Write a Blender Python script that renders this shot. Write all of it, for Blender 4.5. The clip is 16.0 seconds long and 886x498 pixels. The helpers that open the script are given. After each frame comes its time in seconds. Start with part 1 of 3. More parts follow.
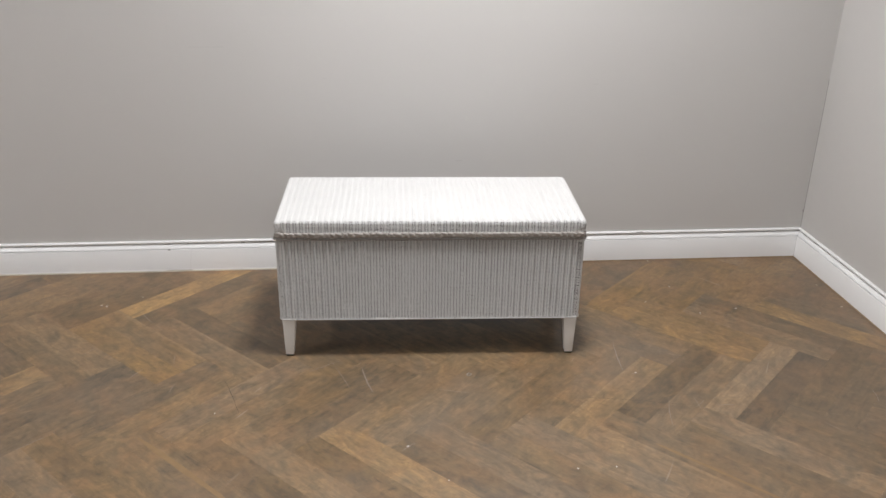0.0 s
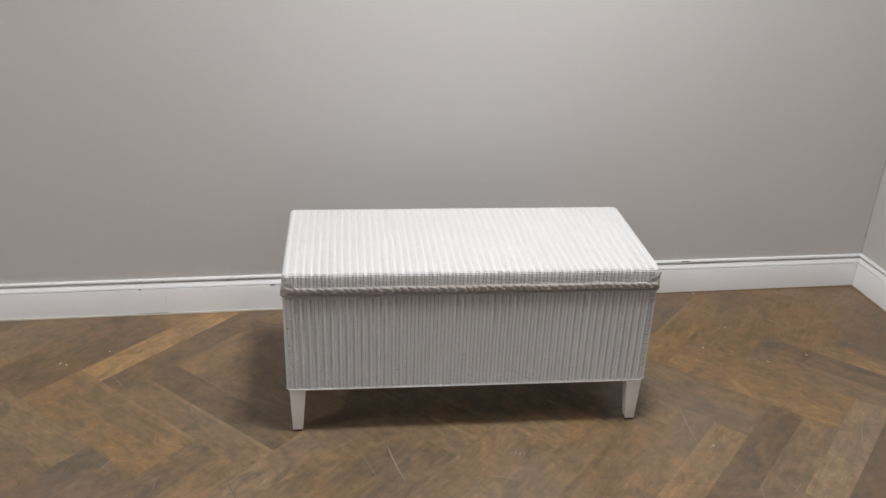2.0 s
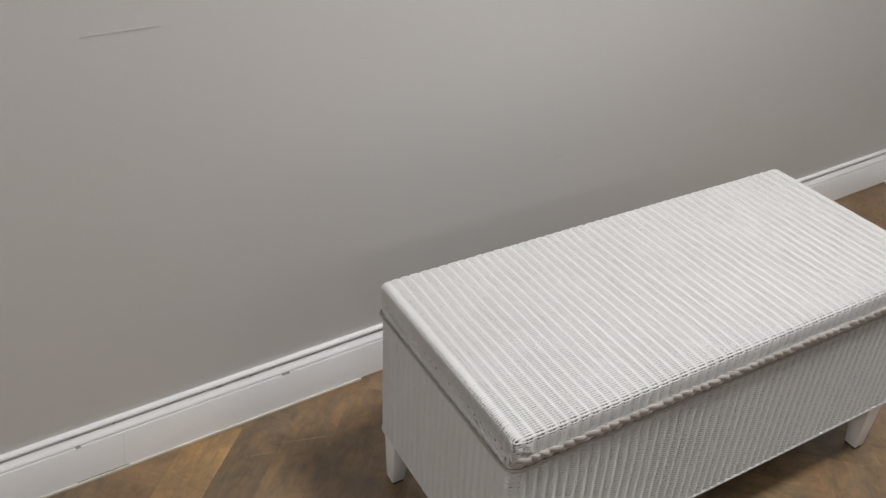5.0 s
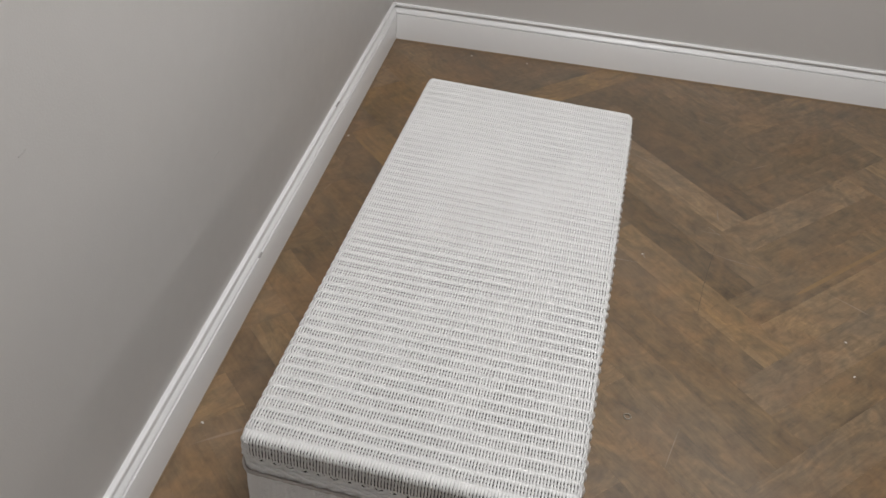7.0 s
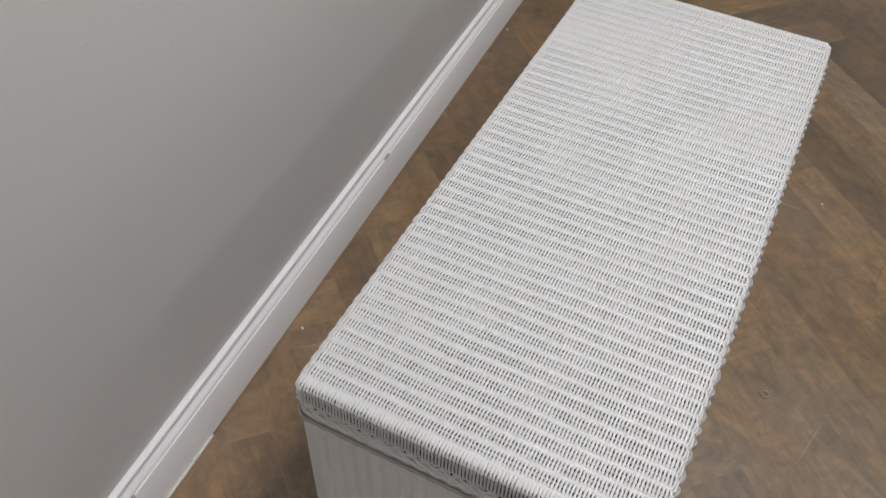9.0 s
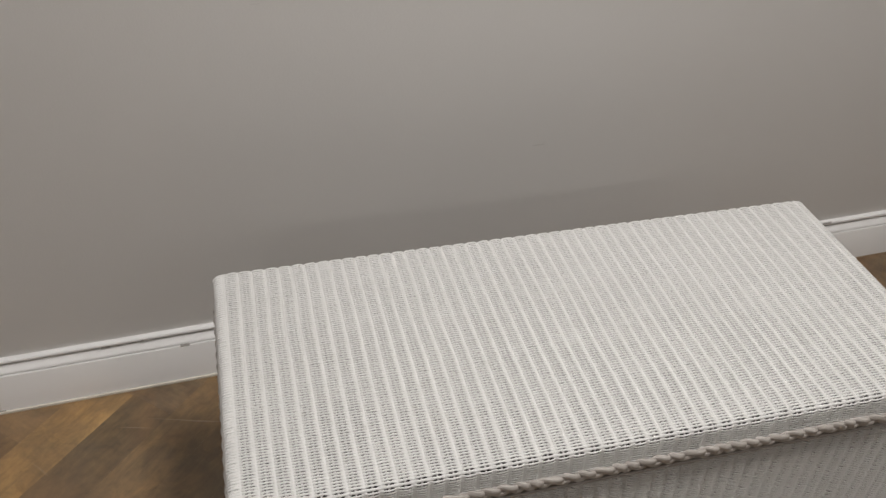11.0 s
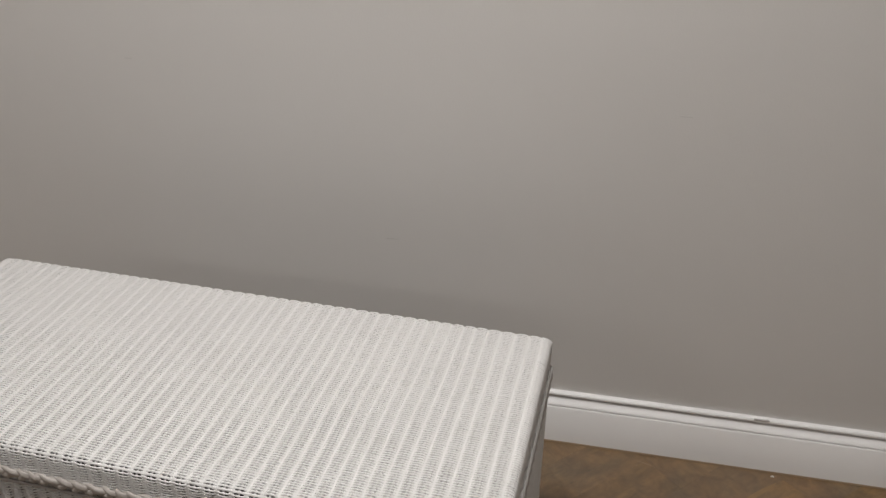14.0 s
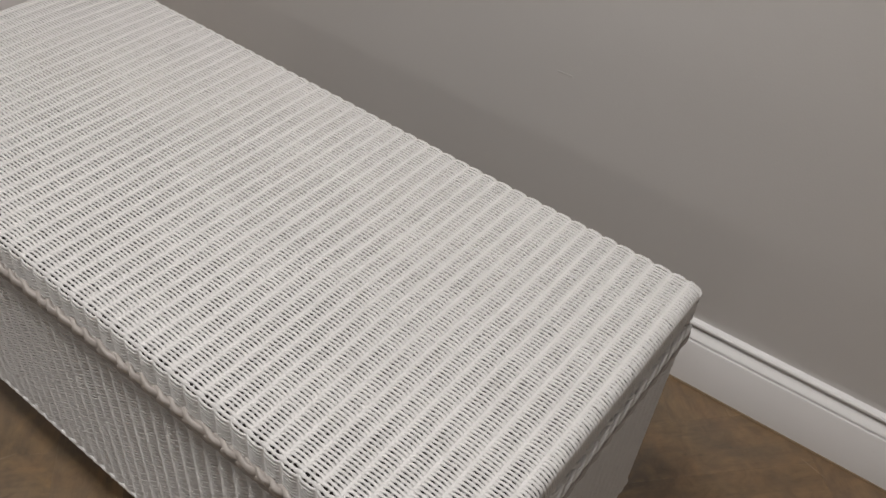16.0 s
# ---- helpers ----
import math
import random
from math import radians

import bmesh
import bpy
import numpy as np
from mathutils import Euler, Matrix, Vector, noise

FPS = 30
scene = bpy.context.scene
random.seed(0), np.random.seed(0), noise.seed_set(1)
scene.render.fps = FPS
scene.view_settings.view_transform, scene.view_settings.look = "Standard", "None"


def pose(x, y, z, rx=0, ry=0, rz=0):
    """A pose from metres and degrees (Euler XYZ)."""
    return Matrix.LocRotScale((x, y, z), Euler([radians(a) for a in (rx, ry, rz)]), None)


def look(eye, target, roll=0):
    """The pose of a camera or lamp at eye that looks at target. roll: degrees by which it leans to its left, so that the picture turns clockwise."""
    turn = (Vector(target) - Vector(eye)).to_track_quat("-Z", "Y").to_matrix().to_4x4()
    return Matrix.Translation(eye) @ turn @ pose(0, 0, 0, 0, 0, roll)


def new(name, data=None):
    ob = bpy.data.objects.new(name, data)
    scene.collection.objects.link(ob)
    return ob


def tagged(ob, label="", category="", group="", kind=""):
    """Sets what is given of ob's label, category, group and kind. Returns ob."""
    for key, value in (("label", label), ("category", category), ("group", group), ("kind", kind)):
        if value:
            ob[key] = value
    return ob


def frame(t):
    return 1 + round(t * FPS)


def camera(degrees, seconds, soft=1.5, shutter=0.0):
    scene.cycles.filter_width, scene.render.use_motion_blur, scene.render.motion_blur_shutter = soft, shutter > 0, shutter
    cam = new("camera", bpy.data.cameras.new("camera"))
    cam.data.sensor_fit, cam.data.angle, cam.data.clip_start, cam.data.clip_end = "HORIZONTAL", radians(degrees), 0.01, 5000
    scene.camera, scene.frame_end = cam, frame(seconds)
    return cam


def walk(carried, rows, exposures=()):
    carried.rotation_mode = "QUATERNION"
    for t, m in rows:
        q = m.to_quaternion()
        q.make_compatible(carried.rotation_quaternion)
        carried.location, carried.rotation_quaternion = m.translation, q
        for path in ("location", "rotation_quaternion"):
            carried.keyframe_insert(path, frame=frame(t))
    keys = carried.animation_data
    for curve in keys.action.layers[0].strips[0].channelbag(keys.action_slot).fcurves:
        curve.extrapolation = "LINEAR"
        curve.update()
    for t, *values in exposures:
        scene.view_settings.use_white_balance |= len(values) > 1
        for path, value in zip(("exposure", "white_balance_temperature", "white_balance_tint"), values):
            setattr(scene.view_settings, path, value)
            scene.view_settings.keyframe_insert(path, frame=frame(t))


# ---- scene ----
cam = camera(54.1, 16.0, 1.5, 0.0)
EXPOSURES = [(0, 0.27, 6110, 10), (1.5, 0.12, 6090, 10), (2.0, 0.06, 6080, 10), (2.5, -0.02, 6100, 10), (3.0, -0.17, 6120, 10), (3.5, -0.09, 6150, 10), (4.2, -0.09, 6170, 10), (6.3, -0.28, 6200, 9.5), (9.0, -0.28, 6060, 9.5),
             (11.5, -0.40, 6480, 10), (12.0, -0.31, 6430, 10), (12.5, -0.26, 6430, 10), (13.0, -0.14, 6320, 10), (13.5, -0.33, 6320, 10), (14.0, -0.34, 6420, 10.5), (14.5, -0.37, 6420, 11), (15.0, -0.39, 6420, 11), (16.0, -0.51, 6420, 11.5)]
PATH = [
    (0, (-0.095, -2.586, 1.549), (-0.001, -0.759, 0.74), 0.9),
    (0.5, (-0.058, -2.541, 1.536), (0.038, -0.709, 0.737), 0.9),
    (1, (-0.112, -2.404, 1.543), (-0.017, -0.574, 0.743), 0.7),
    (1.5, (-0.261, -2.187, 1.564), (-0.141, -0.357, 0.766), 0.4),
    (2, (-0.327, -2.011, 1.527), (-0.115, -0.215, 0.672), 2.1),
    (2.5, (-0.413, -1.707, 1.511), (-0.189, 0.047, 0.578), 2.5),
    (3, (-0.584, -1.489, 1.468), (-0.117, 0.129, 0.389), 2.9),
    (3.5, (-0.812, -1.39, 1.465), (-0.194, 0.155, 0.356), 2.7),
    (4, (-0.929, -1.161, 1.443), (-0.259, 0.367, 0.34), 3.1),
    (4.2, (-0.983, -1.06, 1.441), (-0.314, 0.475, 0.347), 2.7),
    (6.3, (-1.110, -0.151, 1.373), (0.303, 0.500, 0.117), 4.0),
    (6.5, (-1.129, -0.065, 1.387), (0.323, 0.405, 0.095), 4.3),
    (7, (-1.140, 0.083, 1.418), (0.375, 0.350, 0.139), 5.5),
    (7.5, (-1.132, 0.137, 1.431), (0.406, 0.374, 0.174), 4.9),
    (8, (-1.098, 0.135, 1.431), (0.405, 0.377, 0.134), 1.5),
    (8.5, (-1.058, 0.117, 1.432), (0.354, 0.384, 0.041), -2.7),
    (9, (-0.930, 0.047, 1.365), (0.271, 0.615, -0.130), 2.1),
    (9.2, (-0.864, 0.017, 1.347), (0.258, 0.691, -0.164), 4.6),
    (11.3, (-0.388, -0.72, 1.359), (-0.109, 0.876, 0.188), 1.5),
    (11.5, (-0.355, -0.777, 1.352), (-0.175, 0.856, 0.212), 1.2),
    (12, (-0.215, -0.938, 1.345), (-0.312, 0.702, 0.204), 1.2),
    (12.5, (0.012, -0.994, 1.394), (-0.155, 0.624, 0.23), -0.3),
    (13, (0.295, -0.925, 1.343), (0.145, 0.716, 0.21), 1.6),
    (13.5, (0.471, -0.844, 1.326), (0.235, 0.796, 0.205), 1.0),
    (14, (0.6, -0.721, 1.301), (0.192, 0.977, 0.327), 0.8),
    (14.5, (0.665, -0.556, 1.263), (0.216, 1.064, 0.181), 2.2),
    (15, (0.839, -0.482, 1.246), (0.065, 0.913, 0.039), 0.4),
    (15.5, (0.8, -0.365, 1.188), (-0.118, 0.904, -0.056), 0.8),
    (16, (0.641, -0.276, 1.126), (-0.174, 0.955, -0.223), 6.1),
]
walk(cam, [(t, look(eye, target, roll)) for t, eye, target, roll in PATH], EXPOSURES)

CHIPS = [(0.961, 0.772, 0.0050), (-0.145, 0.713, 0.0043), (-1.102, 0.464, 0.0043), (-1.236, 0.396, 0.0043), (-1.215, 0.390, 0.0050),
         (-0.081, -0.506, 0.0040), (-0.672, -0.327, 0.0036), (0.986, 0.523, 0.0036), (1.191, 0.329, 0.0043), (1.040, 0.295, 0.0043),
         (0.854, 0.392, 0.0029), (1.597, 0.529, 0.0043), (1.611, 0.335, 0.0050), (0.508, -0.615, 0.0036), (0.397, -0.622, 0.0043),
         (0.031, -0.662, 0.0032), (0.686, -0.122, 0.0036)]
SCRATCHES = [(0.656, 0.088, 0.647, -0.120, 0.006), (0.670, -0.131, 0.695, -0.128, 0.009), (0.757, -0.274, 0.725, -0.432, 0.005),
             (-0.837, -0.211, -0.832, -0.155, 0.005), (-0.864, -0.033, -0.873, 0.030, 0.004), (-1.213, -0.501, -1.119, -0.408, 0.005),
             (-0.234, -0.065, -0.189, -0.226, 0.009), (-0.098, -0.530, -0.060, -0.491, 0.008), (1.439, -0.241, 1.425, -0.313, 0.006),
             (0.837, -0.270, 0.840, -0.339, 0.004), (0.825, -0.330, 0.868, -0.287, 0.004), (-0.410, -0.096, -0.312, -0.026, 0.005),
             (0.898, -0.319, 0.953, -0.317, 0.006), (-0.341, -0.026, -0.264, -0.202, 0.004)]
# tone of planks that stand out: (run, row, step, half)
TONES = {("u", -1, -7, 0): 1.16, ("u", -1, -7, 1): 1.08, ("u", -1, -6, 0): 0.88, ("u", -1, -6, 1): 0.84, ("u", -1, -5, 0): 1.62, ("u", -1, -5, 1): 0.86,
         ("u", -1, -4, 0): 1.06, ("u", -1, -4, 1): 0.92, ("u", -1, 0, 0): 0.84, ("u", -1, 0, 1): 0.80, ("u", -1, 1, 0): 0.80, ("u", -1, 1, 1): 1.00,
         ("u", -1, 2, 0): 0.94, ("u", -1, 2, 1): 0.92, ("u", -1, 3, 0): 0.98, ("u", -1, 3, 1): 1.06, ("u", -1, 4, 0): 0.86, ("u", -1, 4, 1): 0.82,
         ("v", -1, -7, 0): 0.98, ("v", -1, -7, 1): 1.12, ("v", -1, -6, 0): 1.10, ("v", -1, -6, 1): 1.06, ("v", -1, -5, 0): 1.02, ("v", -1, -5, 1): 0.74,
         ("v", -1, -4, 0): 0.98, ("v", -1, -4, 1): 0.90, ("v", -1, 0, 0): 0.94, ("v", -1, 0, 1): 0.98, ("v", -1, 1, 0): 1.10, ("v", -1, 1, 1): 0.98,
         ("v", -1, 2, 0): 1.02, ("v", -1, 2, 1): 0.82, ("v", -1, 3, 0): 1.18, ("v", -1, 3, 1): 0.88, ("v", -1, 4, 0): 0.84,
         ("u", 0, -8, 0): 1.24, ("u", 0, -8, 1): 1.00, ("u", 0, -7, 0): 0.86, ("u", 0, -7, 1): 0.90, ("u", 0, -6, 0): 0.90, ("u", 0, -6, 1): 1.06,
         ("u", 0, -5, 0): 1.06, ("u", 0, -5, 1): 1.02, ("u", 0, -4, 0): 0.90, ("u", 0, -4, 1): 0.86, ("u", 0, -3, 0): 1.08, ("u", 0, -3, 1): 1.06,
         ("u", 0, -2, 0): 1.00, ("u", 0, -2, 1): 0.90, ("u", 0, -1, 0): 0.98, ("u", 0, -1, 1): 1.10, ("u", 0, 0, 0): 0.72, ("u", 0, 0, 1): 0.97,
         ("u", 0, 1, 0): 1.30, ("u", 0, 1, 1): 0.68, ("u", 0, 2, 0): 0.78, ("u", 0, 2, 1): 0.86,
         ("v", 0, -7, 1): 0.98, ("v", 0, -6, 0): 1.02, ("v", 0, -6, 1): 0.96, ("v", 0, -5, 0): 0.80, ("v", 0, -5, 1): 1.12, ("v", 0, -4, 0): 0.86,
         ("v", 0, -4, 1): 1.28, ("v", 0, -3, 0): 0.84, ("v", 0, -3, 1): 1.04, ("v", 0, -2, 0): 0.98, ("v", 0, -2, 1): 1.12, ("v", 0, -1, 0): 1.16,
         ("v", 0, -1, 1): 0.94, ("v", 0, 0, 0): 0.94, ("v", 0, 0, 1): 1.20, ("v", 0, 1, 0): 0.92, ("v", 0, 1, 1): 0.86}

# planks of a warmer, more orange stain
WARM = {("u", -1, 1, 1): 0.26, ("u", -1, 2, 0): 0.24, ("u", -1, 2, 1): 0.20, ("v", -1, 1, 0): 0.14, ("v", -1, 1, 1): 0.14, ("u", -1, -7, 0): 0.16, ("u", -1, -6, 0): 0.16,
        ("v", -1, -6, 0): 0.18, ("v", -1, -6, 1): 0.14, ("u", -1, -5, 0): 0.12, ("u", -1, -4, 0): 0.12, ("u", -1, 3, 0): 0.18, ("v", -1, 3, 0): 0.12}

# ---- light ----
world = bpy.data.worlds.new("world")
scene.world = world
world.use_nodes = True
world.node_tree.nodes["Background"].inputs[0].default_value = (0.9, 0.95, 1.0, 1)
world.node_tree.nodes["Background"].inputs[1].default_value = 0.05

CEIL = 2.62
LAMPS = [(0.20, -0.29, 56, 0.38), (-3.2, -1.0, 37, 0.45), (0.87, -3.8, 16, 0.40), (-1.7, -3.8, 21, 0.40)]
for lx, ly, watts, side in LAMPS:
    data = bpy.data.lights.new("panel_lamp", "AREA")
    data.shape, data.size, data.energy, data.color = "SQUARE", side, watts, (1.0, 0.97, 0.935)
    lamp = new("panel_lamp", data)
    lamp.location = (lx, ly, CEIL - 0.016)


# ---- materials ----
class Nodes:
    """A small node-graph writer for one material."""

    def __init__(self, name, rough=0.6, metal=0.0):
        self.mat = bpy.data.materials.new(name)
        self.mat.use_nodes = True
        self.tree = self.mat.node_tree
        self.bsdf = self.tree.nodes["Principled BSDF"]
        self.bsdf.inputs["Roughness"].default_value = rough
        self.bsdf.inputs["Metallic"].default_value = metal

    def add(self, kind, links=None, **props):
        n = self.tree.nodes.new(kind)
        for key, value in props.items():
            if key == "operation":
                n.operation = value
            elif key == "blend":
                n.data_type, n.blend_type = "RGBA", value
            elif key == "data_type":
                n.data_type = value
        for socket, source in (links or {}).items():
            if isinstance(source, bpy.types.NodeSocket):
                self.tree.links.new(source, n.inputs[socket])
            else:
                n.inputs[socket].default_value = source
        return n

    def coords(self, scale=(1, 1, 1), shift=None, world_space=False):
        if world_space:
            src = self.add("ShaderNodeNewGeometry").outputs["Position"]
        else:
            src = self.add("ShaderNodeTexCoord").outputs["Object"]
        if shift is not None:
            src = self.add("ShaderNodeVectorMath", {0: src, 1: shift}, operation="ADD").outputs[0]
        return self.add("ShaderNodeMapping", {"Vector": src, "Scale": scale}).outputs[0]

    def noise(self, vec, scale, detail=4.0, rough=0.55, distort=0.0):
        return self.add("ShaderNodeTexNoise", {"Vector": vec, "Scale": scale, "Detail": detail, "Roughness": rough, "Distortion": distort}).outputs["Fac"]

    def ramp(self, fac, stops):
        n = self.add("ShaderNodeValToRGB", {"Fac": fac})
        r = n.color_ramp
        while len(r.elements) < len(stops):
            r.elements.new(0.5)
        for e, (p, c) in zip(r.elements, stops):
            e.position, e.color = p, (*c, 1) if len(c) == 3 else c
        return n.outputs["Color"]

    def mix(self, fac, a, b, how="MIX"):
        n = self.add("ShaderNodeMix", blend=how)
        for i, s in ((0, fac), (6, a), (7, b)):
            if isinstance(s, bpy.types.NodeSocket):
                self.tree.links.new(s, n.inputs[i])
            else:
                n.inputs[i].default_value = (*s, 1) if isinstance(s, tuple) and len(s) == 3 else s
        return n.outputs[2]

    def math(self, op, a, b=0.0):
        return self.add("ShaderNodeMath", {0: a, 1: b}, operation=op).outputs[0]

    def colour(self, socket):
        self.tree.links.new(socket, self.bsdf.inputs["Base Color"])

    def rough(self, socket):
        self.tree.links.new(socket, self.bsdf.inputs["Roughness"])

    def bump(self, height, strength, distance=0.002):
        b = self.add("ShaderNodeBump", {"Height": height, "Strength": strength, "Distance": distance})
        self.tree.links.new(b.outputs[0], self.bsdf.inputs["Normal"])


def grey(v):
    return (v, v, v)


def paint_wall(name, base):
    m = Nodes(name, 0.62)
    p = m.coords(world_space=True)
    big = m.noise(p, 1.3, 3)
    fine = m.noise(p, 26, 5, 0.6)
    lo = tuple(c * 0.955 for c in base)
    hi = tuple(min(1, c * 1.03) for c in base)
    c = m.mix(big, lo, hi)
    marks = m.ramp(m.noise(m.coords((1, 1, 2.2), world_space=True), 5.5, 6, 0.7, 1.2), [(0.68, (0, 0, 0)), (0.80, (1, 1, 1))])
    c = m.mix(m.math("MULTIPLY", marks, 0.10), c, tuple(v * 0.72 for v in base))
    m.colour(c)
    m.rough(m.ramp(fine, [(0.3, grey(0.40)), (0.7, grey(0.52))]))
    m.bump(m.noise(p, 260, 3, 0.6), 0.22, 0.0012)
    return m.mat


def paint_gloss(name, base, worn):
    m = Nodes(name, 0.38)
    p = m.coords(world_space=True)
    c = m.mix(m.noise(p, 3.0, 4), tuple(v * 0.95 for v in base), base)
    scuff = m.ramp(m.noise(m.coords((1, 1, 3), world_space=True), 24, 7, 0.72), [(0.63, (0, 0, 0)), (0.74, (1, 1, 1))])
    c = m.mix(m.math("MULTIPLY", scuff, 0.22), c, worn)
    m.colour(c)
    m.rough(m.ramp(m.noise(p, 30, 4), [(0.3, grey(0.30)), (0.7, grey(0.46))]))
    m.bump(m.noise(p, 120, 3), 0.10, 0.001)
    return m.mat


def wood_floor(name="worn_oak", joined=False):
    """Worn grey-brown oak: grain along each plank, its tone from the object's own colour."""
    m = Nodes(name, 0.5)
    info = m.add("ShaderNodeObjectInfo")
    rnd = m.add("ShaderNodeNewGeometry").outputs["Random Per Island"] if joined else info.outputs["Random"]
    shift = m.add("ShaderNodeCombineXYZ", {0: m.math("MULTIPLY", rnd, 37.0), 1: m.math("MULTIPLY", rnd, 91.0), 2: 0.0}).outputs[0]
    grain = m.noise(m.coords((2.6, 26, 1), shift), 3.0, 7, 0.60, 1.2)
    fine = m.noise(m.coords((6, 120, 1), shift), 3.0, 6, 0.65, 0.3)
    patch = m.noise(m.coords((5.0, 10, 1), shift), 1.7, 6, 0.62, 1.4)
    c = m.ramp(patch, [(0.25, (0.118, 0.090, 0.060)), (0.45, (0.175, 0.129, 0.080)), (0.60, (0.230, 0.163, 0.094)), (0.78, (0.320, 0.224, 0.122))])
    g = m.ramp(grain, [(0.28, grey(0.50)), (0.50, grey(0.98)), (0.72, grey(1.25))])
    c = m.mix(0.52, c, g, "MULTIPLY")
    c = m.mix(0.18, c, m.ramp(fine, [(0.3, grey(0.5)), (0.65, grey(1.1))]), "MULTIPLY")
    # dark knots
    knots = m.ramp(m.noise(m.coords((8, 17, 1), shift), 1.6, 3, 0.5, 1.6), [(0.67, (0, 0, 0)), (0.78, (1, 1, 1))])
    c = m.mix(m.math("MULTIPLY", knots, 0.55), c, (0.055, 0.040, 0.030))
    c = m.mix(1.0, c, m.ramp(rnd, [(0.0, grey(0.76)), (1.0, grey(1.22))]) if joined else info.outputs["Color"], "MULTIPLY")
    # pale sapwood along one edge of some planks
    side = m.add("ShaderNodeSeparateXYZ", {0: m.add("ShaderNodeTexCoord").outputs["Object"]}).outputs[1]
    side = m.math("ADD", side, m.math("MULTIPLY", m.math("SUBTRACT", grain, 0.5), 0.030))
    edge = m.math("MULTIPLY", m.math("GREATER_THAN", rnd, 0.84), m.ramp(side, [(0.084, (0, 0, 0)), (0.091, (1, 1, 1))]))
    c = m.mix(m.math("MULTIPLY", edge, 0.45), c, (0.33, 0.24, 0.135))
    # rusty tint and small blotches, in clouds that ignore the joints
    p = m.coords(world_space=True)
    place = m.add("ShaderNodeSeparateXYZ", {0: p})
    by_wall = m.math("MULTIPLY", m.ramp(place.outputs[1], [(0.15, (0, 0, 0)), (0.70, (1, 1, 1))]), 0.10)
    rust = m.ramp(m.math("ADD", m.noise(p, 5.0, 8, 0.70, 1.0), by_wall), [(0.46, (0, 0, 0)), (0.66, (1, 1, 1))])
    c = m.mix(m.math("MULTIPLY", rust, 0.45), c, (0.262, 0.152, 0.072))
    blotch = m.ramp(m.noise(p, 21, 6, 0.68, 1.5), [(0.30, grey(0.62)), (0.50, grey(1.0)), (0.72, grey(1.28))])
    c = m.mix(0.72, c, blotch, "MULTIPLY")
    # dark ground-in stains and paler rubbed patches, a hand's width across
    stain = m.ramp(m.noise(m.coords((1, 1, 1), shift, world_space=True), 8.5, 9, 0.74, 0.9), [(0.34, (0.62, 0.64, 0.68)), (0.48, grey(1.0)), (0.66, (1.22, 1.18, 1.10))])
    c = m.mix(0.5, c, stain, "MULTIPLY")
    # grey traffic wear and pale scuffs that run across the planks
    wear = m.ramp(m.noise(p, 2.3, 7, 0.66, 0.8), [(0.42, (0, 0, 0)), (0.66, (1, 1, 1))])
    c = m.mix(m.math("MULTIPLY", wear, 0.36), c, (0.150, 0.128, 0.104))
    for sx, sy, turn, amount in ((60, 3.2, 0.5, 0.30), (3.0, 70, 0.25, 0.30), (42, 2.6, -0.7, 0.24)):
        tilt = m.add("ShaderNodeMapping", {"Vector": p, "Rotation": (0, 0, turn)}).outputs[0]
        line = m.add("ShaderNodeMapping", {"Vector": tilt, "Scale": (sx, sy, 1)}).outputs[0]
        scr = m.ramp(m.noise(line, 1.0, 2, 0.5, 0.4), [(0.735, (0, 0, 0)), (0.775, (1, 1, 1))])
        c = m.mix(m.math("MULTIPLY", scr, amount), c, (0.46, 0.40, 0.34))
    c = m.mix(1.0, c, (0.872, 0.822, 0.765), "MULTIPLY")
    m.colour(c)
    m.rough(m.ramp(wear, [(0.0, grey(0.36)), (1.0, grey(0.52))]))
    m.bsdf.inputs["Specular IOR Level"].default_value = 0.70
    m.bump(m.mix(0.5, grain, fine), 0.25, 0.0012)
    return m.mat


def white_cord(name, base, dirt):
    m = Nodes(name, 0.55)
    p = m.coords(world_space=True)
    c = m.mix(m.noise(p, 9, 5, 0.6), tuple(v * 0.93 for v in base), base)
    grime = m.ramp(m.noise(p, 55, 6, 0.7), [(0.56, (0, 0, 0)), (0.72, (1, 1, 1))])
    c = m.mix(m.math("MULTIPLY", grime, 0.30), c, dirt)
    m.colour(c)
    m.bump(m.noise(p, 700, 3), 0.35, 0.0006)
    return m.mat


def plain(name, base, rough=0.6, metal=0.0, vary=0.12, scale=20):
    m = Nodes(name, rough, metal)
    p = m.coords(world_space=True)
    m.colour(m.mix(m.noise(p, scale, 5), tuple(v * (1 - vary) for v in base), base))
    m.bump(m.noise(p, scale * 8, 3), 0.15, 0.0008)
    return m.mat


WALL = paint_wall("greige_wall_paint", (0.50, 0.482, 0.460))
# ceiling and south wall are out of view: dark only to lower bounced light
CEILING = paint_wall("low_bounce_ceiling_paint", (0.29, 0.282, 0.27))
DARK_WALL = paint_wall("low_bounce_wall_paint", (0.10, 0.092, 0.084))
SKIRT = paint_gloss("white_skirting_gloss", (0.765, 0.755, 0.745), (0.50, 0.47, 0.43))
OAK = wood_floor()
OAK_FAR = wood_floor("worn_oak_joined", True)
CORD = white_cord("white_painted_cord", (0.595, 0.583, 0.568), (0.43, 0.42, 0.38))
# grime and the shade below the lid's edge, both mixed into this cord colour
ROPE = white_cord("grubby_shaded_rope", (0.360, 0.328, 0.300), (0.23, 0.19, 0.155))
LEG = paint_gloss("white_leg_paint", (0.79, 0.765, 0.73), (0.60, 0.55, 0.49))
# near-black backing: the shade inside the weave's gaps is put into its colour
GAP_SHADE = plain("gap_shade_board", (0.07, 0.062, 0.055), 0.9)
RUBBER = plain("black_rubber", (0.02, 0.02, 0.02), 0.7)
SUB = plain("dark_subfloor", (0.06, 0.045, 0.032), 0.9)
